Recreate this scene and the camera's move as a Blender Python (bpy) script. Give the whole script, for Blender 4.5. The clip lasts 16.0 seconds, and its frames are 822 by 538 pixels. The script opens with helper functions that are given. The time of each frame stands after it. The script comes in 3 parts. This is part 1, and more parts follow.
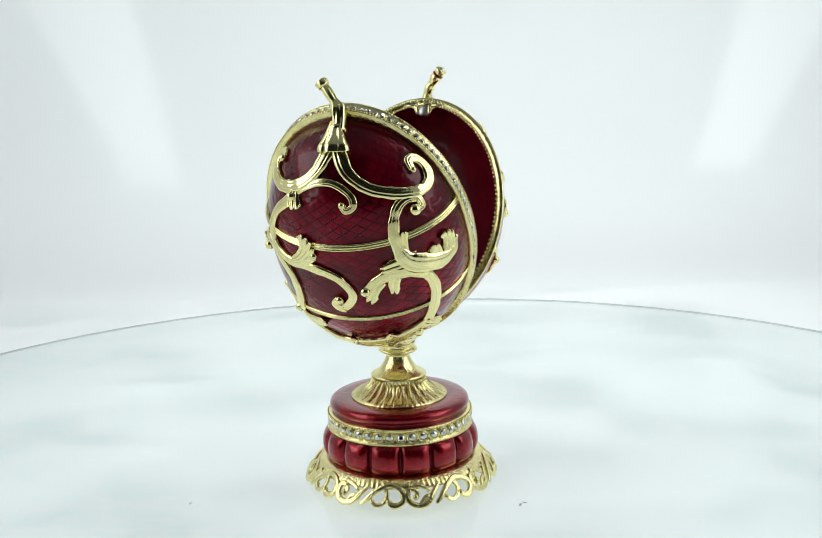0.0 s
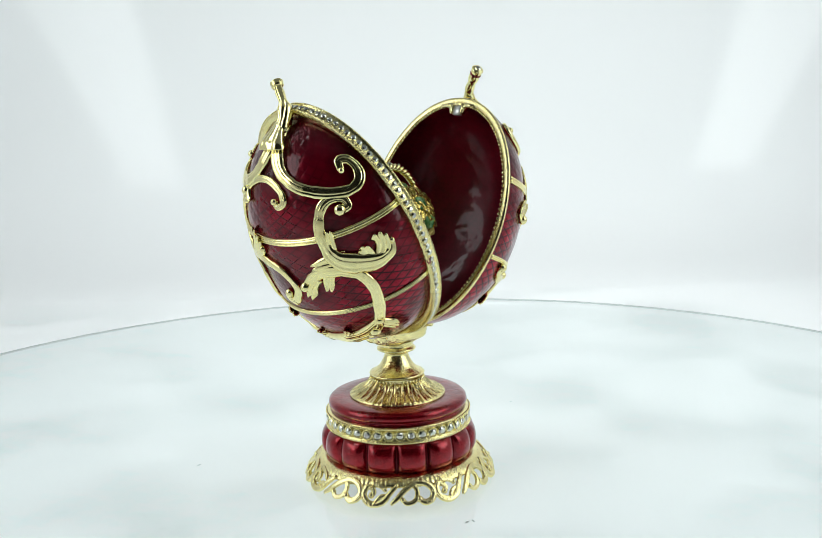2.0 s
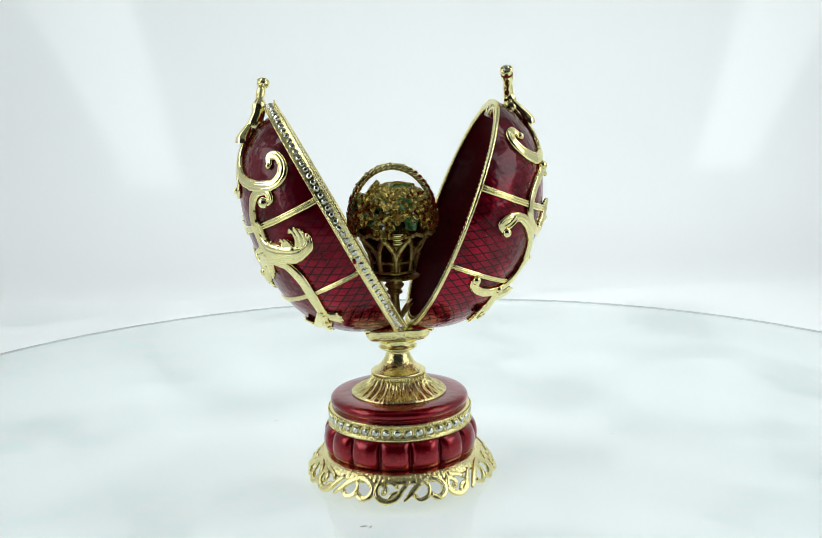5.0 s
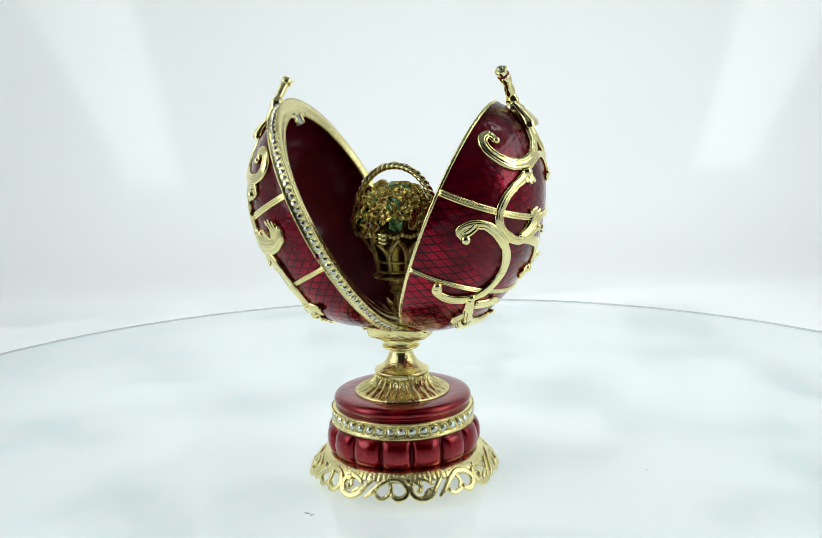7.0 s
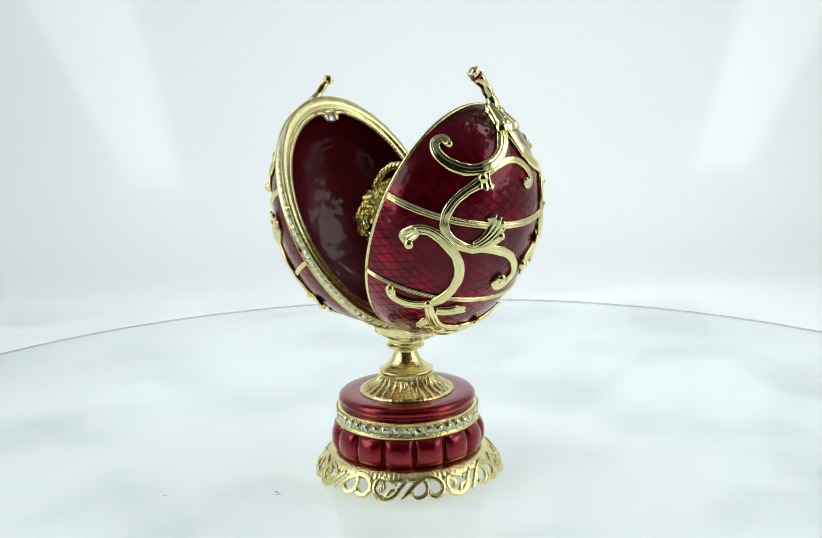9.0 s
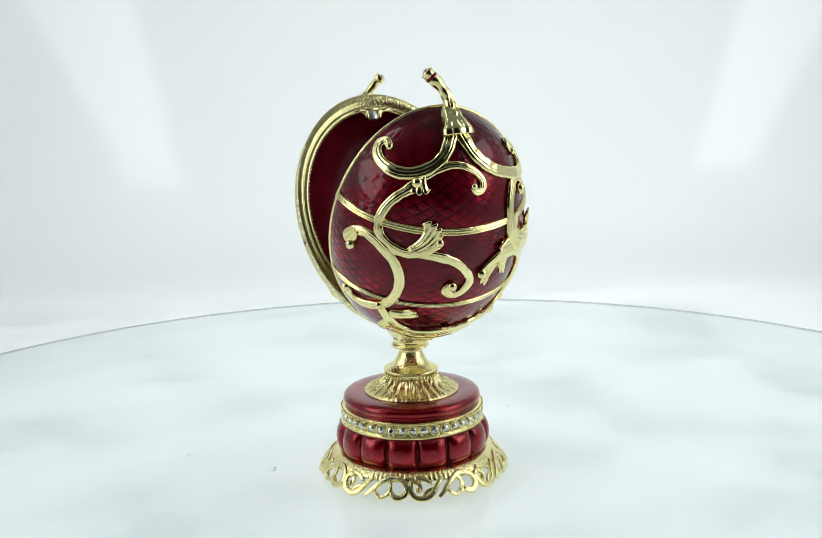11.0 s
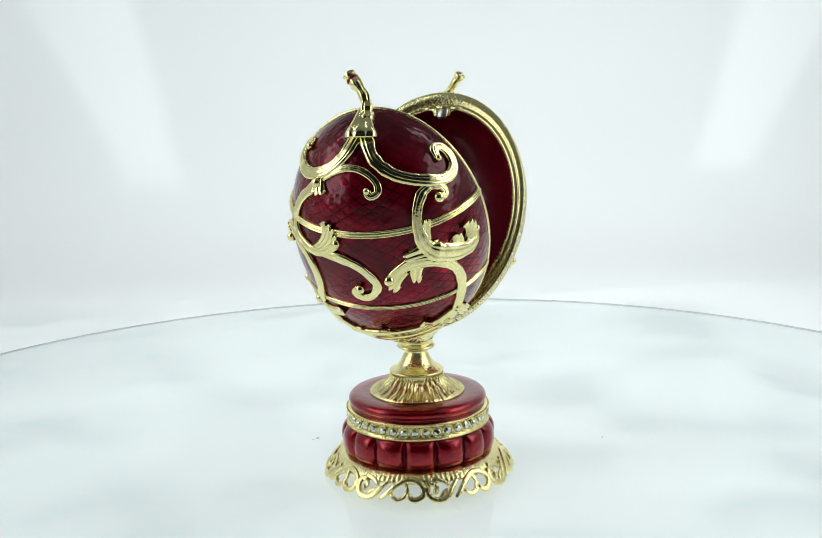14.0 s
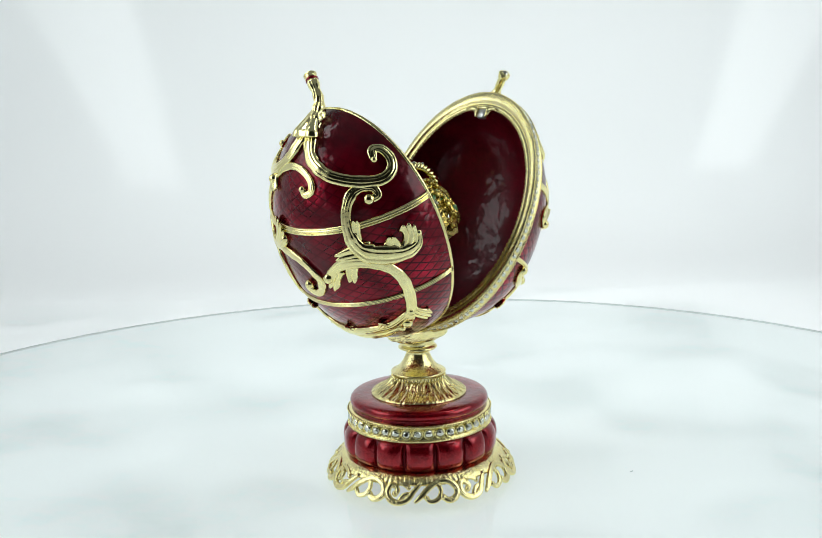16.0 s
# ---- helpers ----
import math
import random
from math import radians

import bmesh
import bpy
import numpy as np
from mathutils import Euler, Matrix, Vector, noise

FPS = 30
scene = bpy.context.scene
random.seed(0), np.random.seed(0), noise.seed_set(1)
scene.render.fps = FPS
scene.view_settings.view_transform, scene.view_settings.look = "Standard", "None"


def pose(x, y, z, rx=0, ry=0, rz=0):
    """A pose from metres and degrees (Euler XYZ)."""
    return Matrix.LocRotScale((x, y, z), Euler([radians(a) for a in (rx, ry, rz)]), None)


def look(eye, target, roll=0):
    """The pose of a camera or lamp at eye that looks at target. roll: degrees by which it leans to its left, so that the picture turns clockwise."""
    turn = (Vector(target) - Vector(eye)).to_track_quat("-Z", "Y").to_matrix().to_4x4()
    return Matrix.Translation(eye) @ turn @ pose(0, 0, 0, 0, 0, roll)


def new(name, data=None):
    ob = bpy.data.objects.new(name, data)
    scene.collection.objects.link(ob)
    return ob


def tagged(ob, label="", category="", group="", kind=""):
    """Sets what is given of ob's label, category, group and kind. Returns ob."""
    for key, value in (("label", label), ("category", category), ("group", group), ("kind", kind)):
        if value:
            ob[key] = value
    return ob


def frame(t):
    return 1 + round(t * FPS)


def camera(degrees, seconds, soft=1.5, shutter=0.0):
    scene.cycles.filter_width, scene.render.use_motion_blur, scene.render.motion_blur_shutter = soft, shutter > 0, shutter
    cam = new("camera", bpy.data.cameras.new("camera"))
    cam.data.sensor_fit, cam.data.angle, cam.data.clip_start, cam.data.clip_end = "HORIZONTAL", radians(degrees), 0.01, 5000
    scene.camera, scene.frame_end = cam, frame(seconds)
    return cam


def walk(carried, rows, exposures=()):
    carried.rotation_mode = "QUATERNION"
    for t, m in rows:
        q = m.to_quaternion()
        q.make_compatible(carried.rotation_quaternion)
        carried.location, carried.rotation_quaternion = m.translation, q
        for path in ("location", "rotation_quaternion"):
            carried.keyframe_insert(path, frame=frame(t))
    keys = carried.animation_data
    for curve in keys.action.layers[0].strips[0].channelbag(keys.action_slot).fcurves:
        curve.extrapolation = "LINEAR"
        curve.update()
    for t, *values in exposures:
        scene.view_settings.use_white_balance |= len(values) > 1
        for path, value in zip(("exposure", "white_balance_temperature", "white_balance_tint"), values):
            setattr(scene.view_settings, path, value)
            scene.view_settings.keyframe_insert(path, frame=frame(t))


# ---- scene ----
# One metre is one unit; the ornament is drawn in millimetres and scaled by MM.
MM = 0.001
CLIP = 16.0
SPEED = -12.825                       # turn of the glass plate, degrees a second

# ---- camera ----
EYE = Vector((0.0, -0.30258, 0.12149))
PITCH, YAW, ROLL = radians(11.15), radians(0.35), -1.606
AIM = EYE + Vector((math.sin(YAW) * math.cos(PITCH), math.cos(YAW) * math.cos(PITCH), -math.sin(PITCH)))
cam = camera(42.68, CLIP, soft=0.6)
walk(cam, [(0.0, look(EYE, AIM, ROLL)), (CLIP, look(EYE, AIM, ROLL))], exposures=[(0.0, 0.0, 6500, 10), (CLIP, 0.0, 6500, 10)])

# ---- light ----
world = bpy.data.worlds.new("dim_room")
scene.world = world
world.use_nodes = True
world.node_tree.nodes["Background"].inputs[0].default_value = (0.75, 0.85, 1.0, 1)
world.node_tree.nodes["Background"].inputs[1].default_value = 0.1


def area_lamp(name, eye, target, sx, sy, watts, colour):
    data = bpy.data.lights.new(name, "AREA")
    data.shape, data.size, data.size_y, data.energy, data.color = "RECTANGLE", sx, sy, watts, colour
    data.spread = radians(145)
    ob = new(name, data)
    ob.matrix_world = look(eye, target)
    return tagged(ob, kind="structure")


LED = (0.935, 1.0, 1.0)
area_lamp("led_panel_top_left", (-0.27, 0.0, 0.46), (-0.02, 0.03, 0.0), 0.06, 0.40, 0.22, LED)
area_lamp("led_panel_top_right", (0.27, 0.0, 0.46), (0.02, 0.03, 0.0), 0.06, 0.40, 0.22, LED)
area_lamp("softbox_left", (-0.335, -0.06, 0.19), (0.0, 0.04, 0.06), 0.28, 0.24, 0.36, LED)
area_lamp("softbox_right", (0.335, -0.06, 0.19), (0.0, 0.04, 0.06), 0.28, 0.24, 0.36, LED)


# ---- materials ----
def material(name, colour, rough=0.4, metal=0.0, coat=0.0, coat_rough=0.03, spec=0.5):
    m = bpy.data.materials.new(name)
    m.use_nodes = True
    b = m.node_tree.nodes["Principled BSDF"]
    b.inputs["Base Color"].default_value = (*colour, 1)
    b.inputs["Roughness"].default_value = rough
    b.inputs["Metallic"].default_value = metal
    b.inputs["Coat Weight"].default_value = coat
    b.inputs["Coat Roughness"].default_value = coat_rough
    b.inputs["Specular IOR Level"].default_value = spec
    return m


class Nodes:
    def __init__(self, m):
        self.t = m.node_tree
        self.b = self.t.nodes["Principled BSDF"]

    def node(self, kind, **kw):
        n = self.t.nodes.new(kind)
        for k, v in kw.items():
            setattr(n, k, v)
        return n

    def link(self, a, b):
        self.t.links.new(a, b)

    def math(self, op, a, b=None):
        n = self.node("ShaderNodeMath", operation=op)
        for i, v in enumerate((a, b)):
            if v is None:
                continue
            if isinstance(v, (int, float)):
                n.inputs[i].default_value = v
            else:
                self.link(v, n.inputs[i])
        return n.outputs[0]

    def noise(self, scale, detail=3.0, rough=0.5, vector=None):
        n = self.node("ShaderNodeTexNoise")
        n.inputs["Scale"].default_value = scale
        n.inputs["Detail"].default_value = detail
        n.inputs["Roughness"].default_value = rough
        self.link(vector or self.coords(), n.inputs["Vector"])
        return n.outputs["Fac"]

    def coords(self):
        return self.node("ShaderNodeTexCoord").outputs["Object"]

    def ramp(self, fac, stops):
        n = self.node("ShaderNodeValToRGB")
        e = n.color_ramp.elements
        while len(e) < len(stops):
            e.new(0.5)
        for el, (pos, col) in zip(e, stops):
            el.position, el.color = pos, (*col, 1)
        self.link(fac, n.inputs[0])
        return n.outputs[0]

    def bump(self, height, strength, distance, normal=None):
        n = self.node("ShaderNodeBump")
        n.inputs["Strength"].default_value = strength
        n.inputs["Distance"].default_value = distance
        self.link(height, n.inputs["Height"])
        if normal:
            self.link(normal, n.inputs["Normal"])
        return n.outputs[0]


def worn(name, c0, c1, scale, rough=(0.1, 0.25), bump=0.0, bump_scale=900, metal=0.0, **kw):
    """Two tones mixed by a coarse and a fine noise, roughness that varies, fine relief."""
    m = material(name, c0, rough[0], metal, **kw)
    n = Nodes(m)
    fac = n.math("ADD", n.math("MULTIPLY", n.noise(scale), 0.6), n.math("MULTIPLY", n.noise(scale * 7), 0.4))
    n.link(n.ramp(fac, [(0.35, c0), (0.65, c1)]), n.b.inputs["Base Color"])
    r = n.math("ADD", n.math("MULTIPLY", fac, rough[1] - rough[0]), rough[0])
    n.link(r, n.b.inputs["Roughness"])
    if bump:
        n.link(n.bump(n.noise(bump_scale, 4), bump, 0.0004), n.b.inputs["Normal"])
    return m


GOLD = worn("polished_gold", (0.87, 0.765, 0.34), (0.94, 0.86, 0.46), 160, (0.05, 0.14), 0.3, 420, 1.0)
GOLD_CAST = worn("cast_gold", (0.84, 0.73, 0.31), (0.93, 0.84, 0.45), 300, (0.12, 0.26), 0.42, 1300, 1.0)
GOLD_SATIN = worn("satin_gold", (0.60, 0.45, 0.12), (0.82, 0.66, 0.25), 400, (0.22, 0.34), 0.3, 1200, 0.6)
# solid basket wall and dome: shade between straps and flowers put into the colour
GAP_GOLD = worn("dark_gap_gold", (0.16, 0.105, 0.02), (0.30, 0.21, 0.05), 300, (0.15, 0.3), 0.2, 900, 1.0)
PETAL = worn("gilded_petal_enamel", (0.52, 0.37, 0.05), (0.82, 0.64, 0.16), 500, (0.12, 0.26), 0.2, 1400, 0.8, coat=0.6)
LEAF = worn("green_leaf_enamel", (0.03, 0.16, 0.05), (0.16, 0.36, 0.10), 500, (0.2, 0.35), 0.2, 1400, 0.3, coat=0.8)
CRYSTAL = worn("foil_backed_crystal", (0.45, 0.45, 0.38), (0.98, 0.97, 0.88), 1900, (0.02, 0.06), 0.0, 900, 1.0)
AMBER = worn("amber_crystal", (0.45, 0.20, 0.02), (0.62, 0.33, 0.06), 900, (0.04, 0.1), 0.0, 900, 0.5, coat=1.0)
MAGNET = worn("nickel_magnet", (0.50, 0.50, 0.49), (0.62, 0.62, 0.60), 600, (0.25, 0.4), 0.1, 900, 1.0)
LINING = worn("dark_red_lining_enamel", (0.085, 0.0012, 0.006), (0.15, 0.0025, 0.012), 120, (0.25, 0.4), 0.0, 300, 0.0, coat=0.28, coat_rough=0.02, spec=0.1)
n_ = Nodes(LINING)
n_.link(n_.bump(n_.noise(160, 1.5, 0.5), 0.6, 0.0017), n_.b.inputs["Coat Normal"])
RED_BASE = worn("red_base_enamel", (0.12, 0.0008, 0.005), (0.37, 0.003, 0.011), 150, (0.18, 0.30), 0.12, 500, 0.7, coat=0.7, coat_rough=0.015, spec=0.1)
n_ = Nodes(RED_BASE)
n_.link(n_.bump(n_.noise(420, 3, 0.5), 0.45, 0.0005), n_.b.inputs["Coat Normal"])
RED_DARK = worn("dark_red_enamel", (0.055, 0.001, 0.003), (0.10, 0.002, 0.006), 200, (0.25, 0.4), 0.0, 500, 0.3, coat=0.3, coat_rough=0.05, spec=0.1)


def engraved_enamel():
    """Red enamel over an engraved lattice of small lozenges."""
    m = material("engraved_red_enamel", (0.2, 0.003, 0.01), 0.20, 0.6, 0.4, 0.02, 0.1)
    n = Nodes(m)
    xyz = n.node("ShaderNodeSeparateXYZ")
    n.link(n.coords(), xyz.inputs[0])
    turn = n.math("MULTIPLY", n.math("ARCTAN2", xyz.outputs[1], xyz.outputs[0]), 5.4)
    rise = n.math("MULTIPLY", xyz.outputs[2], 400.0)
    wob = n.math("MULTIPLY", n.noise(90, 2), 0.35)
    rise = n.math("ADD", rise, wob)
    edge = None
    for op in ("ADD", "SUBTRACT"):
        f = n.math("FRACT", n.math("ADD", n.math(op, turn, rise), 100.0))
        d = n.math("ABSOLUTE", n.math("SUBTRACT", f, 0.5))
        edge = d if edge is None else n.math("MAXIMUM", edge, d)
    line = n.node("ShaderNodeMapRange", interpolation_type="SMOOTHSTEP")
    for i, v in ((1, 0.37), (2, 0.465), (3, 0.0), (4, 1.0)):
        line.inputs[i].default_value = v
    n.link(edge, line.inputs[0])
    # patchy mask that falls off with height; the lattice fades towards the top
    low_fac = n.math("SUBTRACT", n.noise(45, 2), n.math("MULTIPLY", n.math("SUBTRACT", xyz.outputs[2], 0.035), 7.0))
    low_mask = n.ramp(low_fac, [(0.30, (0.0, 0.0, 0.0)), (0.60, (1, 1, 1))])
    depth = n.math("MULTIPLY", line.outputs[0], n.math("ADD", n.math("MULTIPLY", low_mask, 0.9), 0.1))
    base = n.ramp(n.math("ADD", n.math("MULTIPLY", n.noise(150, 3), 0.8), n.math("MULTIPLY", n.noise(650, 2), 0.2)), [(0.36, (0.13, 0.0008, 0.008)), (0.66, (0.42, 0.003, 0.026))])
    # dark colour for the upper shell: its dim reflections put into the enamel
    shaded_top = n.ramp(n.noise(110, 3), [(0.35, (0.050, 0.0004, 0.004)), (0.68, (0.14, 0.0008, 0.009))])
    colour = None
    for fac, under, over in ((low_mask, shaded_top, base), (depth, None, (0.018, 0.0003, 0.002, 1))):
        mix = n.node("ShaderNodeMix", data_type="RGBA")
        n.link(fac, mix.inputs["Factor"])
        n.link(under or colour, mix.inputs[6])
        if isinstance(over, tuple):
            mix.inputs[7].default_value = over
        else:
            n.link(over, mix.inputs[7])
        colour = mix.outputs[2]
    n.link(colour, n.b.inputs["Base Color"])
    # the same mask cuts the foil's metallic flash towards the top
    n.link(n.math("ADD", n.math("MULTIPLY", low_mask, 0.6), 0.2), n.b.inputs["Metallic"])
    n.link(n.bump(n.math("SUBTRACT", 1.0, edge), 0.25, 0.0006, n.bump(n.noise(380, 2), 0.22, 0.0008)), n.b.inputs["Normal"])
    n.link(n.bump(n.noise(150, 2, 0.5), 0.7, 0.0012), n.b.inputs["Coat Normal"])
    return m


ENAMEL = engraved_enamel()


def plate_glass():
    """Tinted float glass: it lets the table through and mirrors a little."""
    m = bpy.data.materials.new("plate_glass")
    m.use_nodes = True
    t = m.node_tree
    t.nodes.clear()
    out = t.nodes.new("ShaderNodeOutputMaterial")
    clear, gloss, mix, fres = (t.nodes.new("ShaderNode" + k) for k in ("BsdfTransparent", "BsdfGlossy", "MixShader", "Fresnel"))
    # wiping smears: faint streaks that dull the glass
    co, mp, nz, rp = (t.nodes.new("ShaderNode" + k) for k in ("TexCoord", "Mapping", "TexNoise", "ValToRGB"))
    mp.inputs["Rotation"].default_value = (0, 0, 0.7)
    mp.inputs["Scale"].default_value = (9, 34, 1)
    nz.inputs["Scale"].default_value = 1.0
    nz.inputs["Detail"].default_value = 5
    nz.inputs["Distortion"].default_value = 1.2
    rp.color_ramp.elements[0].position, rp.color_ramp.elements[1].position = 0.36, 0.6
    rp.color_ramp.elements[0].color, rp.color_ramp.elements[1].color = (0.875, 0.914, 0.909, 1), (0.922, 0.960, 0.955, 1)
    t.links.new(co.outputs["Object"], mp.inputs[0])
    t.links.new(mp.outputs[0], nz.inputs["Vector"])
    t.links.new(nz.outputs[0], rp.inputs[0])
    t.links.new(rp.outputs[0], clear.inputs[0])
    gloss.inputs["Roughness"].default_value = 0.03
    gloss.inputs[0].default_value = (0.9, 0.9, 0.9, 1)
    fres.inputs["IOR"].default_value = 1.4
    t.links.new(fres.outputs[0], mix.inputs[0])
    t.links.new(clear.outputs[0], mix.inputs[1])
    t.links.new(gloss.outputs[0], mix.inputs[2])
    t.links.new(mix.outputs[0], out.inputs[0])
    return m


GLASS = plate_glass()
GLASS_EDGE = worn("ground_glass_edge", (0.92, 0.94, 0.935), (0.95, 0.965, 0.96), 60, (0.15, 0.3), 0.0)
DUST = worn("grey_dust", (0.42, 0.44, 0.43), (0.6, 0.61, 0.6), 900, (0.7, 0.9), 0.0)


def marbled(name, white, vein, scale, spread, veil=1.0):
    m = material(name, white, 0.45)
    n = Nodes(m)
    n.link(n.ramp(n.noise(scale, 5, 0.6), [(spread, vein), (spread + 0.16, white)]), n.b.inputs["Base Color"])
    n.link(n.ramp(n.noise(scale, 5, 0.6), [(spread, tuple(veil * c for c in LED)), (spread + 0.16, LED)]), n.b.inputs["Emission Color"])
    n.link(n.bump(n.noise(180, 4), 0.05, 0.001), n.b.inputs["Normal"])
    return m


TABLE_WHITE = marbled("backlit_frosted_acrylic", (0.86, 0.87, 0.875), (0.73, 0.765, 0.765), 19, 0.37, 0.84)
# the sheet is frosted acrylic; emission stands for panels behind and below it


def graded_emission(m, strength, fall):
    """Puts a light falloff into the emission: full in the middle, dimmer towards the sides."""
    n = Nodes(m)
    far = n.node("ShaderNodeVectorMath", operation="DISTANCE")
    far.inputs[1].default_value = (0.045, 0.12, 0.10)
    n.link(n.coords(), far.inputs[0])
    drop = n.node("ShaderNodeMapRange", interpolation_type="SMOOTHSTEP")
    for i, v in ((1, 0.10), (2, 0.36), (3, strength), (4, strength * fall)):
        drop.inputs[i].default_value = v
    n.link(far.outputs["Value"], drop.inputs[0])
    # brighter bands with soft edges, put straight into the emission
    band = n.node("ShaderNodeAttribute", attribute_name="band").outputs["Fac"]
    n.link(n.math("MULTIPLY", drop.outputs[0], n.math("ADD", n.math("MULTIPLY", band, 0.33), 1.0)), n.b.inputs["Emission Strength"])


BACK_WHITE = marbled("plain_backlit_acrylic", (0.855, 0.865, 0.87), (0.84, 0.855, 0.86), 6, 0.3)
graded_emission(TABLE_WHITE, 0.43, 0.50)
graded_emission(BACK_WHITE, 0.42, 0.54)
SPOT = worn("faint_grey_stain", (0.66, 0.67, 0.68), (0.72, 0.73, 0.74), 90, (0.7, 0.9), 0.0)
CLOTH = worn("white_tent_cloth", (0.84, 0.845, 0.86), (0.88, 0.885, 0.895), 9, (0.55, 0.75), 0.08, 900)
ROOF = worn("unseen_grey_roof", (0.30, 0.305, 0.31), (0.36, 0.365, 0.37), 9, (0.6, 0.8), 0.08, 900)
WALL_GREY = worn("dark_enclosure_paint", (0.05, 0.05, 0.055), (0.07, 0.07, 0.075), 3, (0.8, 0.95), 0.05, 200)


# ---- mesh helpers ----
class Shape:
    """Vertices in millimetres and faces, gathered into one mesh."""

    def __init__(self):
        self.v, self.f = [], []

    def grid(self, rows, close_u=False, close_v=False):
        k, nu, nv = len(self.v), len(rows), len(rows[0])
        for r in rows:
            self.v += [tuple(q) for q in r]
        for i in range(nu if close_u else nu - 1):
            for j in range(nv if close_v else nv - 1):
                a, b = i, (i + 1) % nu
                c, d = j, (j + 1) % nv
                self.f.append((k + a * nv + c, k + b * nv + c, k + b * nv + d, k + a * nv + d))
        return k

    def cap(self, k, n):
        self.f.append(tuple(range(k, k + n)))

    def ball(self, centre, r, sx=1.0, sy=1.0, sz=1.0, nu=8, nv=10):
        rows = []
        for i in range(nu + 1):
            a = math.pi * (0.02 + 0.96 * i / nu)
            rows.append([(centre[0] + r * sx * math.sin(a) * math.cos(b), centre[1] + r * sy * math.sin(a) * math.sin(b),
                          centre[2] + r * sz * math.cos(a)) for b in (2 * math.pi * j / nv for j in range(nv))])
        self.grid(rows, close_v=True)

    def revolve(self, profile, n=96, wave=None):
        rows = []
        for j in range(n):
            a = 2 * math.pi * j / n
            rows.append([((r + (wave(a, i) if wave else 0)) * math.cos(a), (r + (wave(a, i) if wave else 0)) * math.sin(a), z)
                         for i, (r, z) in enumerate(profile)])
        self.grid(rows, close_u=True)

    def tube(self, path, radii, normals=None, flat=1.0, k=10, groove=0.0, sink=0.0):
        """A swept bar. normals: the way up at each point of the path; flat: its height against its half width;
        groove: depth of the two furrows that run along its top."""
        if groove:
            outline = []
            for j in range(k):
                c = 1 - 2 * j / (k - 1)
                outline.append((c, math.sqrt(max(0, 1 - abs(c) ** 3.4)) * (1 - groove * (math.exp(-((c + 0.32) / 0.13) ** 2) + 0.8 * math.exp(-((c - 0.40) / 0.11) ** 2)))))
            outline += [(-0.8, -0.6), (0.0, -1.0), (0.8, -0.6)]
        else:
            outline = [(math.cos(2 * math.pi * j / k), math.sin(2 * math.pi * j / k)) for j in range(k)]
        n, rows, k = len(path), [], len(outline)
        for i, q in enumerate(path):
            t = (path[min(i + 1, n - 1)] - path[max(i - 1, 0)]).normalized()
            up = (normals[i] if normals else (Vector((0, 0, 1)) if abs(t.z) < 0.9 else Vector((1, 0, 0))))
            up = (up - t * up.dot(t)).normalized()
            side = up.cross(t)
            w = radii[i]
            rows.append([q + side * (w * c) + up * (w * flat * h - sink) for c, h in outline])
        first = self.grid(rows, close_v=True)
        self.cap(first, k)
        self.cap(first + (n - 1) * k, k)

    def mesh(self, name, mat, smooth=True):
        me = bpy.data.meshes.new(name)
        me.from_pydata([(x * MM, y * MM, z * MM) for x, y, z in self.v], [], self.f)
        bm = bmesh.new()
        bm.from_mesh(me)
        bmesh.ops.recalc_face_normals(bm, faces=bm.faces)
        bm.to_mesh(me)
        bm.free()
        me.materials.append(mat)
        me.polygons.foreach_set("use_smooth", [smooth] * len(me.polygons))
        me.update()
        return me


def part(name, data, parent, m=None, label=""):
    ob = new(name, data)
    ob.parent = parent
    if m is not None:
        ob.matrix_basis = m
    return tagged(ob, label)


def spline(points, per=7):
    """A smooth curve through tuples of numbers."""
    out, n = [], len(points)
    for i in range(n - 1):
        a, b, c, d = (points[max(0, min(n - 1, i + o))] for o in (-1, 0, 1, 2))
        for s in range(per):
            t = s / per
            out.append(tuple(0.5 * (2 * q + (r - p) * t + (2 * p - 5 * q + 4 * r - s_) * t * t + (3 * q - p - 3 * r + s_) * t ** 3)
                             for p, q, r, s_ in zip(a, b, c, d)))
    out.append(tuple(points[-1]))
    return out


def box(shape, x0, x1, y0, y1, z0, z1, bevel=0.3):
    """A box with chamfered upright edges and top."""
    def ring(inset, z):
        b = bevel
        xa, xb, ya, yb = x0 + inset, x1 - inset, y0 + inset, y1 - inset
        return [(xa + b, ya, z), (xb - b, ya, z), (xb, ya + b, z), (xb, yb - b, z), (xb - b, yb, z), (xa + b, yb, z), (xa, yb - b, z), (xa, ya + b, z)]
    k = shape.grid([ring(bevel, z0), ring(0, z0 + bevel), ring(0, z1 - bevel), ring(bevel, z1)], close_v=True)
    shape.cap(k, 8)
    shape.cap(k + 24, 8)


def slab(name, x0, x1, y0, y1, z0, z1, mat):
    s = Shape()
    box(s, x0, x1, y0, y1, z0, z1, 1.0)
    return tagged(new(name, s.mesh(name, mat, False)), kind="structure")


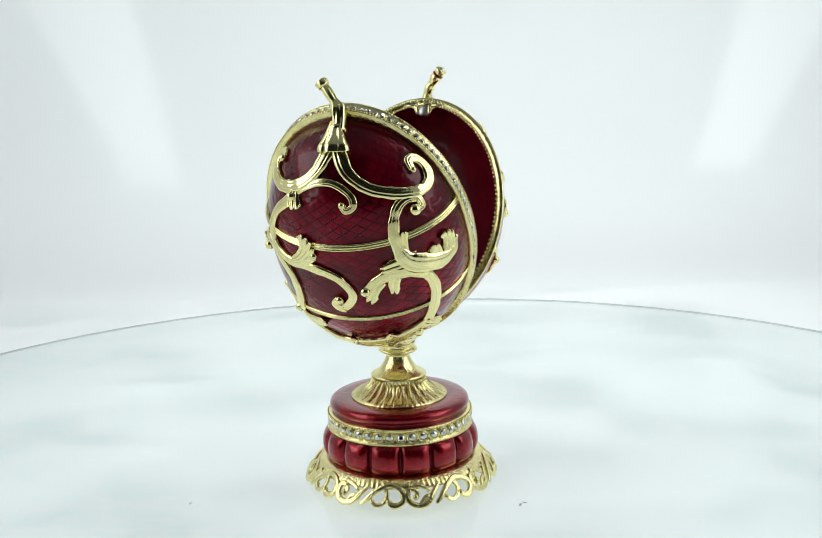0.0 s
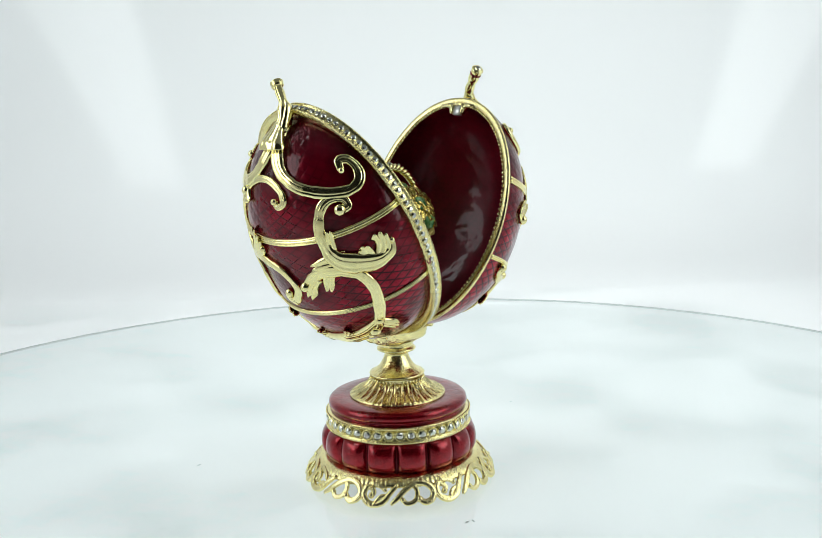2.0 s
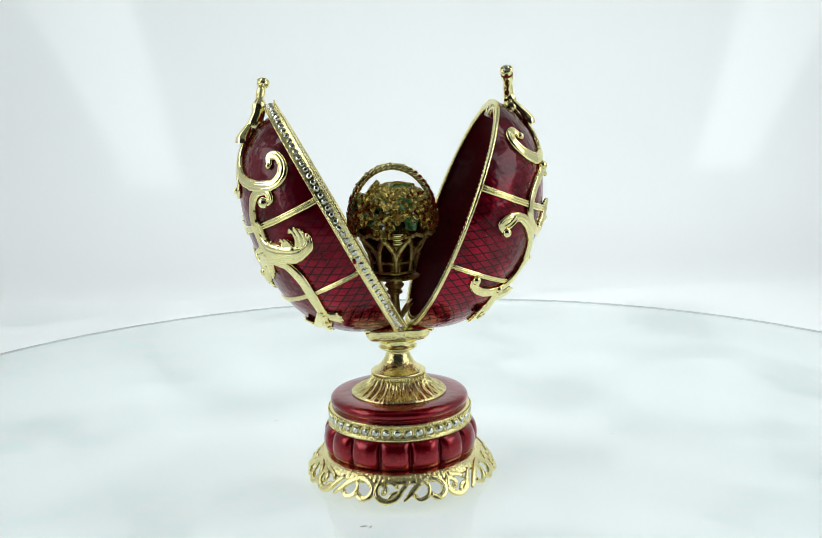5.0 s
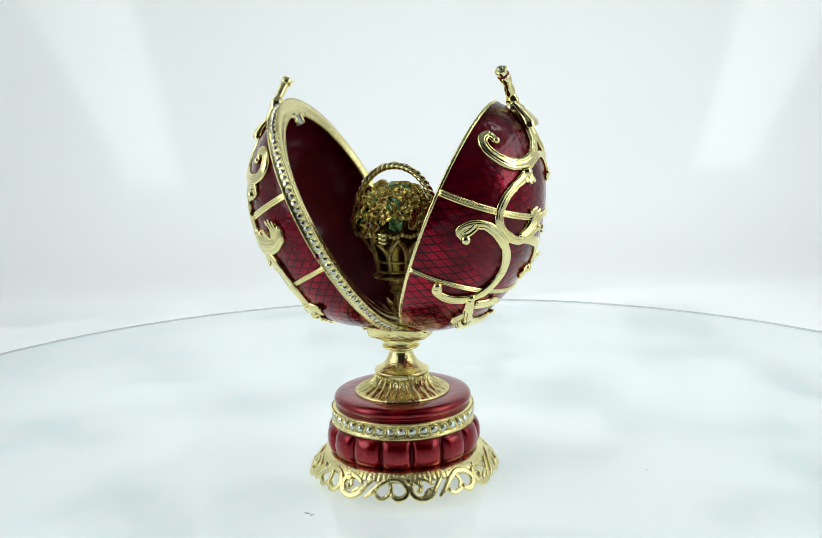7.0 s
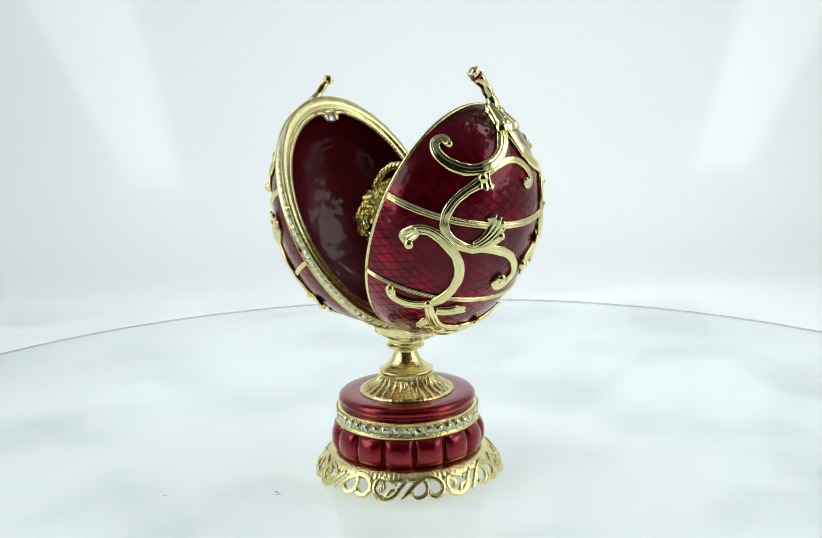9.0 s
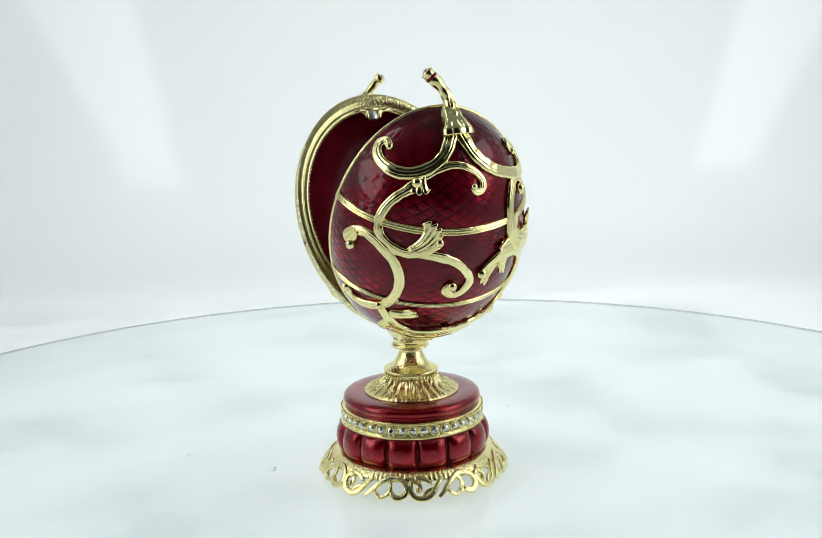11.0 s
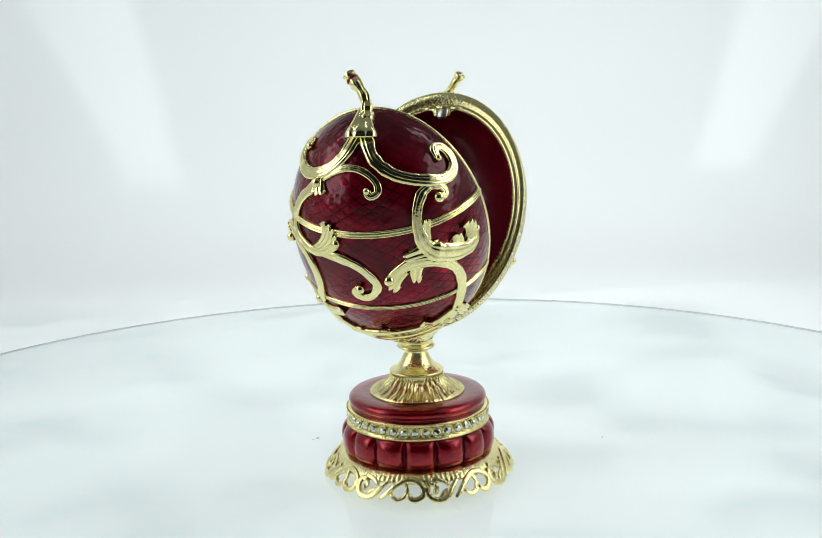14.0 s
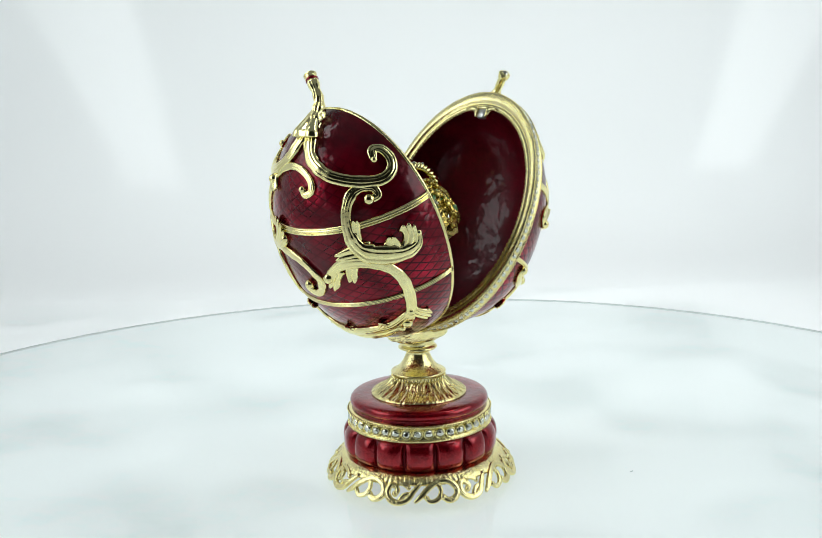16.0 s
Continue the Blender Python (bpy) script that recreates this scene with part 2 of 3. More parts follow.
# ---- the place: table, light tent, room ----
def build_place():
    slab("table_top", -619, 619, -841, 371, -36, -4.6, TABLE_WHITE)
    # back sheet: rises from the table in a tight curve
    s, rows = Shape(), []
    for i in range(301):
        x = -345 + 690 * i / 300
        col = []
        for j in range(101):
            if j < 20:
                y, z = -320 + 576 * j / 20, -3.4
            elif j < 40:
                a = (j - 20) / 20 * math.pi / 2
                y, z = 256 + 35 * math.sin(a), -3.4 + 35 * (1 - math.cos(a))
            else:
                y, z = 291, 31.6 + (j - 40) * 7.7
            col.append((x, y, z))
        rows.append(col)
    s.grid(rows)
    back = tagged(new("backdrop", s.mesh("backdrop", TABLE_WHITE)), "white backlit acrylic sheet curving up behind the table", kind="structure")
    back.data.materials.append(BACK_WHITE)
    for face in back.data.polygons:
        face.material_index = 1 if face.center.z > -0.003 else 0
    back.modifiers.new("thickness", "SOLIDIFY").thickness = 0.0008
    # two slanting bright bands painted into the upright part's emission
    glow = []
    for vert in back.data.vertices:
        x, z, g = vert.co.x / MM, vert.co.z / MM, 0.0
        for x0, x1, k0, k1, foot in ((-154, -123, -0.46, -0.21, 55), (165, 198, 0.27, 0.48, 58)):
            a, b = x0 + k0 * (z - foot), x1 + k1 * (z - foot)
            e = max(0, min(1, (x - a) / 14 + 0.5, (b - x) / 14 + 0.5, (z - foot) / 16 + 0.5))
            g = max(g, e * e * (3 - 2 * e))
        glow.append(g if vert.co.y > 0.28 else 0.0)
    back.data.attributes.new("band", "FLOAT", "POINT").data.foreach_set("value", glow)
    s = Shape()
    s.ball((0, 0, 0), 1.1, 1.0, 0.15, 0.8, 6, 10)
    part("stain", s.mesh("stain", SPOT), back, pose(0.1735, 0.2905, 0.137))
    slab("wall_left", -352, -346.5, -337, 300, -6, 500, CLOTH)
    slab("wall_right", 346.5, 352, -337, 300, -6, 500, CLOTH)
    # unseen roof, added grey so that the egg's top mirrors less light
    slab("ceiling", -352, 352, -337, 300, 501, 506, ROOF)
    # unseen dark walls added round the tent, to close it and darken reflections
    slab("wall_north", -620, 620, 372, 390, -40, 640, WALL_GREY)
    slab("wall_south", -620, 620, -860, -842, -40, 640, WALL_GREY)
    slab("wall_east", 621, 640, -860, 390, -40, 640, WALL_GREY)
    slab("wall_west", -640, -621, -860, 390, -40, 640, WALL_GREY)
    slab("booth_ceiling", -640, 640, -860, 390, 641, 660, WALL_GREY)


def build_plate():
    plate = tagged(new("turntable_plate"), "large round clear glass turntable plate on the white table", "turntable")
    s = Shape()
    s.revolve([(0.01, 0), (60, 0), (120, 0), (180, 0), (233.1, 0)], 160)
    me = s.mesh("pane", GLASS)
    if me.polygons[0].normal.z < 0:
        me.flip_normals()
    part("pane", me, plate).visible_shadow = False
    s = Shape()
    s.revolve([(233.1, 0), (233.6, -0.2), (233.8, -0.5), (233.8, -0.6), (233.4, -0.8), (232.5, -0.85)], 200)
    part("ground_edge", s.mesh("ground_edge", GLASS_EDGE), plate, label="grey-green ground glass edge")
    rnd = random.Random(4)
    for x, y, r in ((-62.8, -21.2, 0.7), (30.2, -29.0, 0.9), (31.5, -27.6, 0.5), (-60.5, -23.2, 0.3), (24.7, -57.5, 0.4), (44.2, -58.0, 0.4), (7.0, 70.7, 0.4)):
        s = Shape()
        s.ball((0, 0, 0), r, 1.0 + rnd.random(), 0.4 + 0.3 * rnd.random(), 0.12, 5, 8)
        part("dust_speck", s.mesh("dust_speck", DUST), plate, pose(x * MM, y * MM, 0.03 * MM, 0, 0, rnd.random() * 180))
    return plate


# ---- the egg ----
def crystal_mesh(name, r, mat):
    """A round cut stone: table, crown facets, girdle and a short pavilion."""
    s = Shape()
    ring = lambda q, z, off: [(q * math.cos(math.pi * (j + off) / 4), q * math.sin(math.pi * (j + off) / 4), z) for j in range(8)]
    k = s.grid([ring(r * 0.75, -0.5 * r, 0), ring(r, 0.0, 0), ring(r * 0.80, 0.42 * r, 0.5), ring(r * 0.46, 0.62 * r, 0)], close_v=True)
    s.cap(k + 24, 8)
    return s.mesh(name, mat, False)


class Half:
    """One half of the egg: an ellipsoid cut by the plane x = 0, its axis along z, its foot at z = 0."""

    def __init__(self, length, width, depth, base, set_back=0.0, twist=0.0, belly=0.0):
        self.l, self.w, self.d, self.base, self.x, self.twist, self.belly = length, width, depth, base, set_back, twist, belly

    def at(self, psi, h, lift=0.0):
        """The place over the shell at turn psi (degrees, 0 outermost) and height h, and its normal."""
        c = max(-1, min(1, 1 - 2 * h / self.l))
        sn = math.sqrt(1 - c * c)
        a = radians(psi)
        q = Vector((self.d * (1 + self.belly * max(0, c) * sn) * sn * math.cos(a), self.w * sn * math.sin(a), self.base + h))
        nrm = Vector((q.x / self.d ** 2, q.y / self.w ** 2, (h - self.l / 2) / (self.l / 2) ** 2)).normalized()
        return q + nrm * lift + Vector((self.x, 0, 0)), nrm

    def skin(self, offset, x0=1.0, nu=40, nv=48):
        rows = []
        for i in range(nu + 1):
            th = math.pi * (0.002 + 0.996 * i / nu)
            row = []
            for j in range(nv + 1):
                a = math.pi * (j / nv - 0.5)
                row.append((self.x * (1 if abs(j - nv / 2) < nv / 2 else x0) + (self.d - offset) * (1 + self.belly * max(0, math.cos(th)) * math.sin(th)) * math.sin(th) * math.cos(a), (self.w - offset) * math.sin(th) * math.sin(a),
                            self.base + self.l / 2 - (self.l / 2 - offset) * math.cos(th)))
            rows.append(row)
        return rows

    def hoop(self, section, n=120, ends=0.0):
        """A band along the cut edge; section: (outward, x) pairs of a closed outline; ends: how much farther its outer side reaches at the tips."""
        rows = []
        for j in range(n):
            a = 2 * math.pi * j / n
            rows.append([(x, (self.w + o) * math.sin(a), self.base + self.l / 2 - (self.l / 2 + o + ends * max(0, min(1, (o + 0.5) / 1.3))) * math.cos(a)) for o, x in section])
        return rows


# strokes of the scrollwork: turn, height as a share of the egg, half width in mm
SCROLLS = {
    "arm": [(3, 69.2, 1.9), (-5, 66.6, 1.7), (-13, 63.2, 1.5), (-23, 60.6, 1.5), (-33, 59, 1.6), (-45, 58.2, 1.6), (-58, 58.6, 1.5), (-69, 59.8, 1.3), (-75, 61.6, 1.2), (-71, 63, 1.1), (-63, 62.2, 1.0)],
    "long_arm": [(4, 69.2, 1.9), (9, 66.4, 1.8), (15, 62.8, 1.6), (27, 59.4, 1.5), (40, 57.2, 1.5), (53, 55.5, 1.5), (65, 54.6, 1.4), (74, 55.6, 1.4), (78, 58, 1.3), (76, 60.4, 1.2), (69, 61.0, 1.1), (66, 59, 0.9)],
    "tendril": [(-29, 57.8, 0.7), (-21, 59.7, 0.9), (-11, 61, 0.9), (0, 61.1, 0.9), (9, 60, 0.9), (15, 58, 0.9), (15, 55.9, 0.9), (10, 55.2, 0.9), (8, 56.4, 1.0)],
    "side_scroll": [(-31, 57, 1.1), (-35, 55.4, 1.3), (-42, 53, 1.2), (-47, 50, 1.2), (-49, 46.2, 1.2), (-46, 42.7, 1.2), (-38, 40.4, 1.2), (-29, 39.7, 1.2), (-20, 41, 1.3), (-13, 43.4, 1.1)],
    "centre_scroll": [(-34, 39.6, 0.8), (-22, 39.9, 1.1), (-12, 39.4, 1.2), (-3, 37.8, 1.1), (3, 35.2, 1.1), (7, 32, 1.1), (4, 28.7, 1.1), (-2, 27.6, 1.1), (-6, 29, 1.2), (-3, 30.6, 1.2)],
    "low_side_scroll": [(-64, 37, 1.0), (-69, 38.6, 1.1), (-64, 41, 1.2), (-55, 42, 1.2), (-45, 40.2, 1.3), (-36, 36.4, 1.3), (-32, 31.5, 1.2), (-34, 26, 1.2), (-41, 21.6, 1.2), (-54, 19.2, 1.2), (-66, 19.6, 1.2), (-69, 22, 1.3)],
    "ear_scroll": [(52, 51.4, 1.1), (58, 51.6, 1.0), (57, 53.6, 1.0), (50, 54.4, 1.1), (43, 53.7, 1.3), (38, 51.4, 1.3), (35, 48, 1.35), (35, 44, 1.6), (37, 40.8, 2.1), (42, 38.6, 2.5), (51, 36.9, 2.5), (61, 35.7, 2.0), (69, 36.4, 1.3), (72, 39, 0.8)],
    "foot_scroll": [(14, 33.2, 1.0), (19, 35.4, 1.3), (26, 37.0, 1.5), (34, 37.0, 1.6), (43, 35.5, 1.5), (50, 33, 1.4), (55, 28.5, 1.4), (56, 22.7, 1.4), (54, 17.2, 1.4), (49, 13.4, 1.6)],
    "garland": [(-44, 21.0, 1.0), (-38, 16.0, 1.4), (-31, 12.8, 1.5), (-18, 11.2, 1.5), (-2, 11.4, 1.7), (12, 12, 1.5), (27, 12.8, 1.5), (40, 13.8, 1.5), (54, 17.2, 1.2)],
    "low_garland": [(-38, 11.5, 0.8), (-26, 8.8, 1.2), (-8, 8.2, 1.3), (10, 8.6, 1.3), (28, 9.6, 1.2), (44, 11.4, 0.9)],
}
# acanthus leaves: turn, height, direction on the shell (degrees), reach, half width at the root and at the tip in mm, lobes, bend
LEAVES = [(-29, 40.2, 24, 10.5, 1.4, 3.4, 4, 0.42), (62, 36.0, 30, 7.2, 2.2, 2.4, 3, 0.65), (54, 37.2, 34, 4.2, 3.0, 1.5, 2, 0.7),
          (44, 39.4, 174, 10.4, 2.2, 1.5, 2, 0.12), (38, 42.4, 84, 5.6, 1.4, 1.2, 2, -0.1), (23, 35.6, 218, 7.0, 1.7, 1.7, 2, 0.25), (31, 36.6, 236, 5.2, 1.9, 1.5, 2, 0.3),
          (-30, 58.6, 268, 5.4, 1.6, 2.7, 3, 0.15), (-37, 18.6, 6, 8.4, 1.5, 1.7, 2, 0.25), (-34, 15.6, 205, 6.0, 1.5, 1.8, 3, 0.3), (55, 17.4, 296, 6.4, 1.5, 1.9, 3, 0.3),
          (2, 11.6, 66, 4.0, 1.3, 1.2, 2, 0.4), (26, 12.6, 30, 5.4, 1.3, 1.6, 3, 0.3), (-14, 11.0, 190, 5.6, 1.3, 1.6, 3, -0.3), (-66, 38.0, 40, 4.4, 1.2, 1.3, 2, 0.3)]


def leaf_over(half, a, h, way, reach, w0, w1, lobes, bend):
    """A ridged leaf that lies on the shell, narrow at its root, scalloped at its tip."""
    s = Shape()
    q, u = half.at(a, h, 0.3)
    east = Vector((0, 0, 1)).cross(u).normalized()
    north = u.cross(east)
    nu, nv = 12, lobes * 8
    top, under = [], []
    for i in range(nu + 1):
        f = i / nu
        ra, rb = [], []
        for j in range(nv + 1):
            c = j / nv * 2 - 1
            ridge = abs(math.sin(math.pi * lobes * (c + 1) / 2))
            r = reach * f * (1 - 0.16 * c * c * f - 0.17 * (1 - ridge ** 0.8) * f ** 4)
            d = radians(way) + bend * f
            off = c * (w0 + (w1 - w0) * f ** 1.3)
            p = q + (east * math.cos(d) + north * math.sin(d)) * r + (north * math.cos(d) - east * math.sin(d)) * off
            hh = max(0.5, min(half.l - 0.5, p.z - half.base))
            ps = math.degrees(math.atan2(p.y / half.w, max(0.2, p.x - half.x) / half.d))
            edge = 1 - abs(c) ** 4
            lift = 0.35 + (0.75 + 0.25 * f) * (0.58 + 0.42 * ridge ** 0.8) * (0.35 + 0.65 * edge) + 0.3 * f ** 3
            ra.append(half.at(ps, hh, lift)[0])
            rb.append(half.at(ps, hh, lift - 0.7 - 0.5 * (1 - f))[0])
        top.append(ra + rb[::-1])
    k = s.grid(top, close_v=True)
    n = 2 * (nv + 1)
    for i in (0, nu):
        for j in range(nv):
            s.f.append((k + i * n + j, k + i * n + j + 1, k + i * n + n - 2 - j, k + i * n + n - 1 - j))
    return s


def build_half(egg, name, half, m, jewelled):
    END = 1.5
    l = half.l
    k = l / 70.0
    s = Shape()
    s.grid(half.skin(0.0))
    shell = part(name, s.mesh(name, ENAMEL), egg, m, "engraved red enamel half shell with gilt scrollwork")
    s = Shape()
    s.grid(half.skin(1.7, 0.0))
    part("lining", s.mesh("lining", LINING), shell, label="glossy dark red enamel lining")
    # edge of the shell
    s = Shape()
    if jewelled:
        s.grid(half.hoop([(-1.9, 0.5), (-1.9, -0.3), (-1.1, -0.45), (-0.85, -0.1), (-0.45, -0.1), (-0.25, -0.7), (0.2, -0.85), (1.3, -0.8), (1.55, -0.55), (1.45, -0.3), (1.25, -0.1), (1.25, 2.2), (1.45, 2.4), (1.55, 2.65), (1.3, 2.9), (-0.3, 2.9)], ends=END), close_u=True, close_v=True)
    else:
        s.grid(half.hoop([(-1.9, 0.6), (-1.9, -0.1), (-0.7, -0.35), (0.15, -0.3), (0.3, 0.0), (0.3, 0.5), (0.0, 0.7)]), close_u=True, close_v=True)
    part("rim", s.mesh("rim", GOLD_CAST), shell, label="gilt rim")
    s = Shape()
    for j in range(150):
        a = 2 * math.pi * j / 150
        s.ball((0.1, (half.w - 2.0) * math.sin(a), half.base + l / 2 - (l / 2 - 2.0) * math.cos(a)), 0.5, nu=4, nv=6)
    part("milled_edge", s.mesh("milled_edge", GOLD_CAST), shell, label="fine gilt beading inside the rim")
    if jewelled:
        for x in (-0.5, 2.65):
            s = Shape()
            for j in range(230):
                a = 2 * math.pi * j / 230
                s.ball((x, (half.w + 1.45) * math.sin(a), half.base + l / 2 - (l / 2 + 1.45 + END) * math.cos(a)), 0.3, nu=4, nv=6)
            part("beading", s.mesh("beading", GOLD_CAST), shell)
        stone = crystal_mesh("crystal", 0.88, CRYSTAL)
        n, length, marks, q0 = 2000, 0.0, [], None
        pts = []
        for j in range(n + 1):
            a = 2 * math.pi * j / n
            q = Vector((1.07, (half.w + 1.12) * math.sin(a), half.base + l / 2 - (l / 2 + 1.12 + END) * math.cos(a)))
            length += (q - q0).length if q0 else 0
            q0 = q
            pts.append((length, q, a))
        count, i = round(length / 1.98), 0
        for j in range(count):
            while pts[i][0] < (j + 0.5) * length / count:
                i += 1
            q, a = pts[i][1], pts[i][2]
            up = Vector((0, math.sin(a) / half.w, -math.cos(a) / (l / 2))).normalized()
            part("crystal", stone, shell, Matrix.Translation(q * MM) @ up.to_track_quat("Z", "X").to_matrix().to_4x4() @ pose(0, 0, 0, (j * 17) % 21 - 10, (j * 29) % 23 - 11, (j * 53) % 45))
    if jewelled:
        s = Shape()
        s.ball((0, 0, 0), 0.85, 0.9, 0.35, 1.1, 6, 10)
        a = radians(103)
        part("enamel_spill", s.mesh("enamel_spill", RED_BASE), shell, pose(2.4 * MM, (half.w + 1.45) * math.sin(a) * MM, (half.base + l / 2 + (l / 2) * math.cos(a)) * MM), "small spill of red enamel on the rim")
    # latitude bands
    for h, wid in ((46.1, 0.85), (23.5, 0.62)):
        path, nr = [], []
        for j in range(61):
            q, u = half.at(-89 + 178 * j / 60, h * k, 0.0)
            path.append(q), nr.append(u)
        s = Shape()
        s.tube(path, [wid * 1.25] * 61, nr, 0.75, 23, 0.5)
        part("band", s.mesh("band", GOLD), shell, label="narrow gilt band")
    # scrolls
    for stroke in SCROLLS.values():
        pts = spline([(a, h * k, w) for a, h, w in stroke], 7)
        path, nr, wd = [], [], []
        for a, h, w in pts:
            q, u = half.at(a - (half.twist * max(0, 1 - h / 38) if a > 0 else 0), h, 0.35)
            path.append(q), nr.append(u), wd.append(w * 1.16 * (1 + 0.16 * noise.noise(q * 0.42) + 0.06 * noise.noise(q * 1.0)))
        wd[-1] *= 0.75
        s = Shape()
        s.tube(path, wd, nr, 0.56, 27, 0.13)
        for e in (0, -1) if stroke[0][2] >= 1.0 and stroke is not SCROLLS["arm"] else (-1,):
            q, u = path[e], nr[e]
            s.ball(q + u * 0.35, wd[e] * 1.18)
        part("scroll", s.mesh("scroll", GOLD), shell, label="raised gilt scroll")
    for a, h, way, reach, w0, w1, lobes, bend in LEAVES:
        turn = a - (half.twist * max(0, 1 - h / 38) if a > 0 else 0)
        part("acanthus_leaf", leaf_over(half, turn, h * k, way, reach, w0, w1, lobes, bend).mesh("acanthus_leaf", GOLD), shell, label="gilt acanthus leaf tip")
    # finial on the knot
    t = half.base
    pts = spline([(10.0, 1.0, 67.2 + t, 1.3), (8.1, 1.0, 69.0 + t, 1.8), (6.2, 0.9, 70.4 + t, 2.2), (4.4, 0.6, 72.0 + t, 1.9), (3.1, 0.0, 73.8 + t, 1.7), (1.9, -1.4, 75.8 + t, 1.6), (0.7, -3.0, 77.4 + t, 1.4), (-0.2, -4.2, 78.5 + t, 1.3)], 6)
    # the stem starts on the shell, so it follows the shell's set-back at its foot
    pts = [(q[0] + half.x * 0.8 * (1 - i / (len(pts) - 1)) ** 1.2, *q[1:]) for i, q in enumerate(pts)]
    s = Shape()
    s.tube([Vector(q[:3]) for q in pts], [q[3] * 0.92 * (1 + 0.5 * noise.noise(Vector(q[:3]) * 0.42)) for i, q in enumerate(pts)], None, 1.0, 14, 0.18)
    tip, way = Vector(pts[-1][:3]), (Vector(pts[-1][:3]) - Vector(pts[-4][:3])).normalized()
    s.tube([tip - way * 0.9, tip - way * 0.3, tip + way * 0.2, tip + way * 0.8, tip + way * 1.2], [1.25, 1.75, 1.55, 1.9, 1.5], None, 1.0, 16)
    fin = part("finial", s.mesh("finial", GOLD), shell, label="slender curved gilt finial")
    # the stem flares into a skirt with a cut-off hem, from which the two arms spring
    s = Shape()
    skirt = [half.at(3, 66.4, 0.9), half.at(3, 67.0, 1.3), half.at(3, 67.8, 1.5), half.at(2, 68.8, 1.7), half.at(2, 69.5, 2.1)]
    pts = spline([tuple(q) + tuple(u) + (w,) for (q, u), w in zip(skirt, (4.4, 4.3, 3.4, 2.4, 1.8))], 5)
    s.tube([Vector(q[:3]) for q in pts], [q[6] for q in pts], [Vector(q[3:6]) for q in pts], 0.52, 17, 0.16)
    part("knot", s.mesh("knot", GOLD), shell, label="flared gilt skirt under the finial")
    part("tip_crystal", crystal_mesh("tip_crystal", 1.15, CRYSTAL), shell, Matrix.Translation((tip + way * 1.0) * MM) @ way.to_track_quat("Z", "X").to_matrix().to_4x4())
    if not jewelled:
        s = Shape()
        s.tube([tip - way * 1.5, tip - way * 1.0, tip - way * 0.5], [1.4, 1.85, 1.6], None, 1.0, 12)
        part("collar", s.mesh("collar", RED_BASE), shell, label="red enamel collar")
    # magnet in its clip
    top = half.base + l
    s = Shape()
    box(s, -0.2, 1.4, -1.5, 1.5, top - 5.2, top - 2.2, 0.2)
    part("magnet", s.mesh("magnet", MAGNET), shell, label="small square nickel magnet")
    s = Shape()
    for y in (-1.95, 1.95):
        box(s, -0.45, 1.3, y - 0.4, y + 0.4, top - 5.0, top - 1.6, 0.15)
    box(s, -0.45, 1.3, -2.3, 2.3, top - 2.3, top - 1.4, 0.15)
    for sgn in (-1, 1):
        outline = [(2.2, 4.9), (2.6, 4.3), (2.9, 3.5), (3.6, 2.95), (4.8, 2.75), (6.4, 2.9), (6.4, 1.9), (2.2, 1.6)]
        k0 = s.grid([[(x, sgn * y, top - z) for y, z in outline] for x in (-0.4, 1.0)], close_v=True)
        s.cap(k0, 8)
        s.cap(k0 + 8, 8)
    part("clip", s.mesh("clip", GOLD_CAST), shell, label="gilt clip")
    return shell


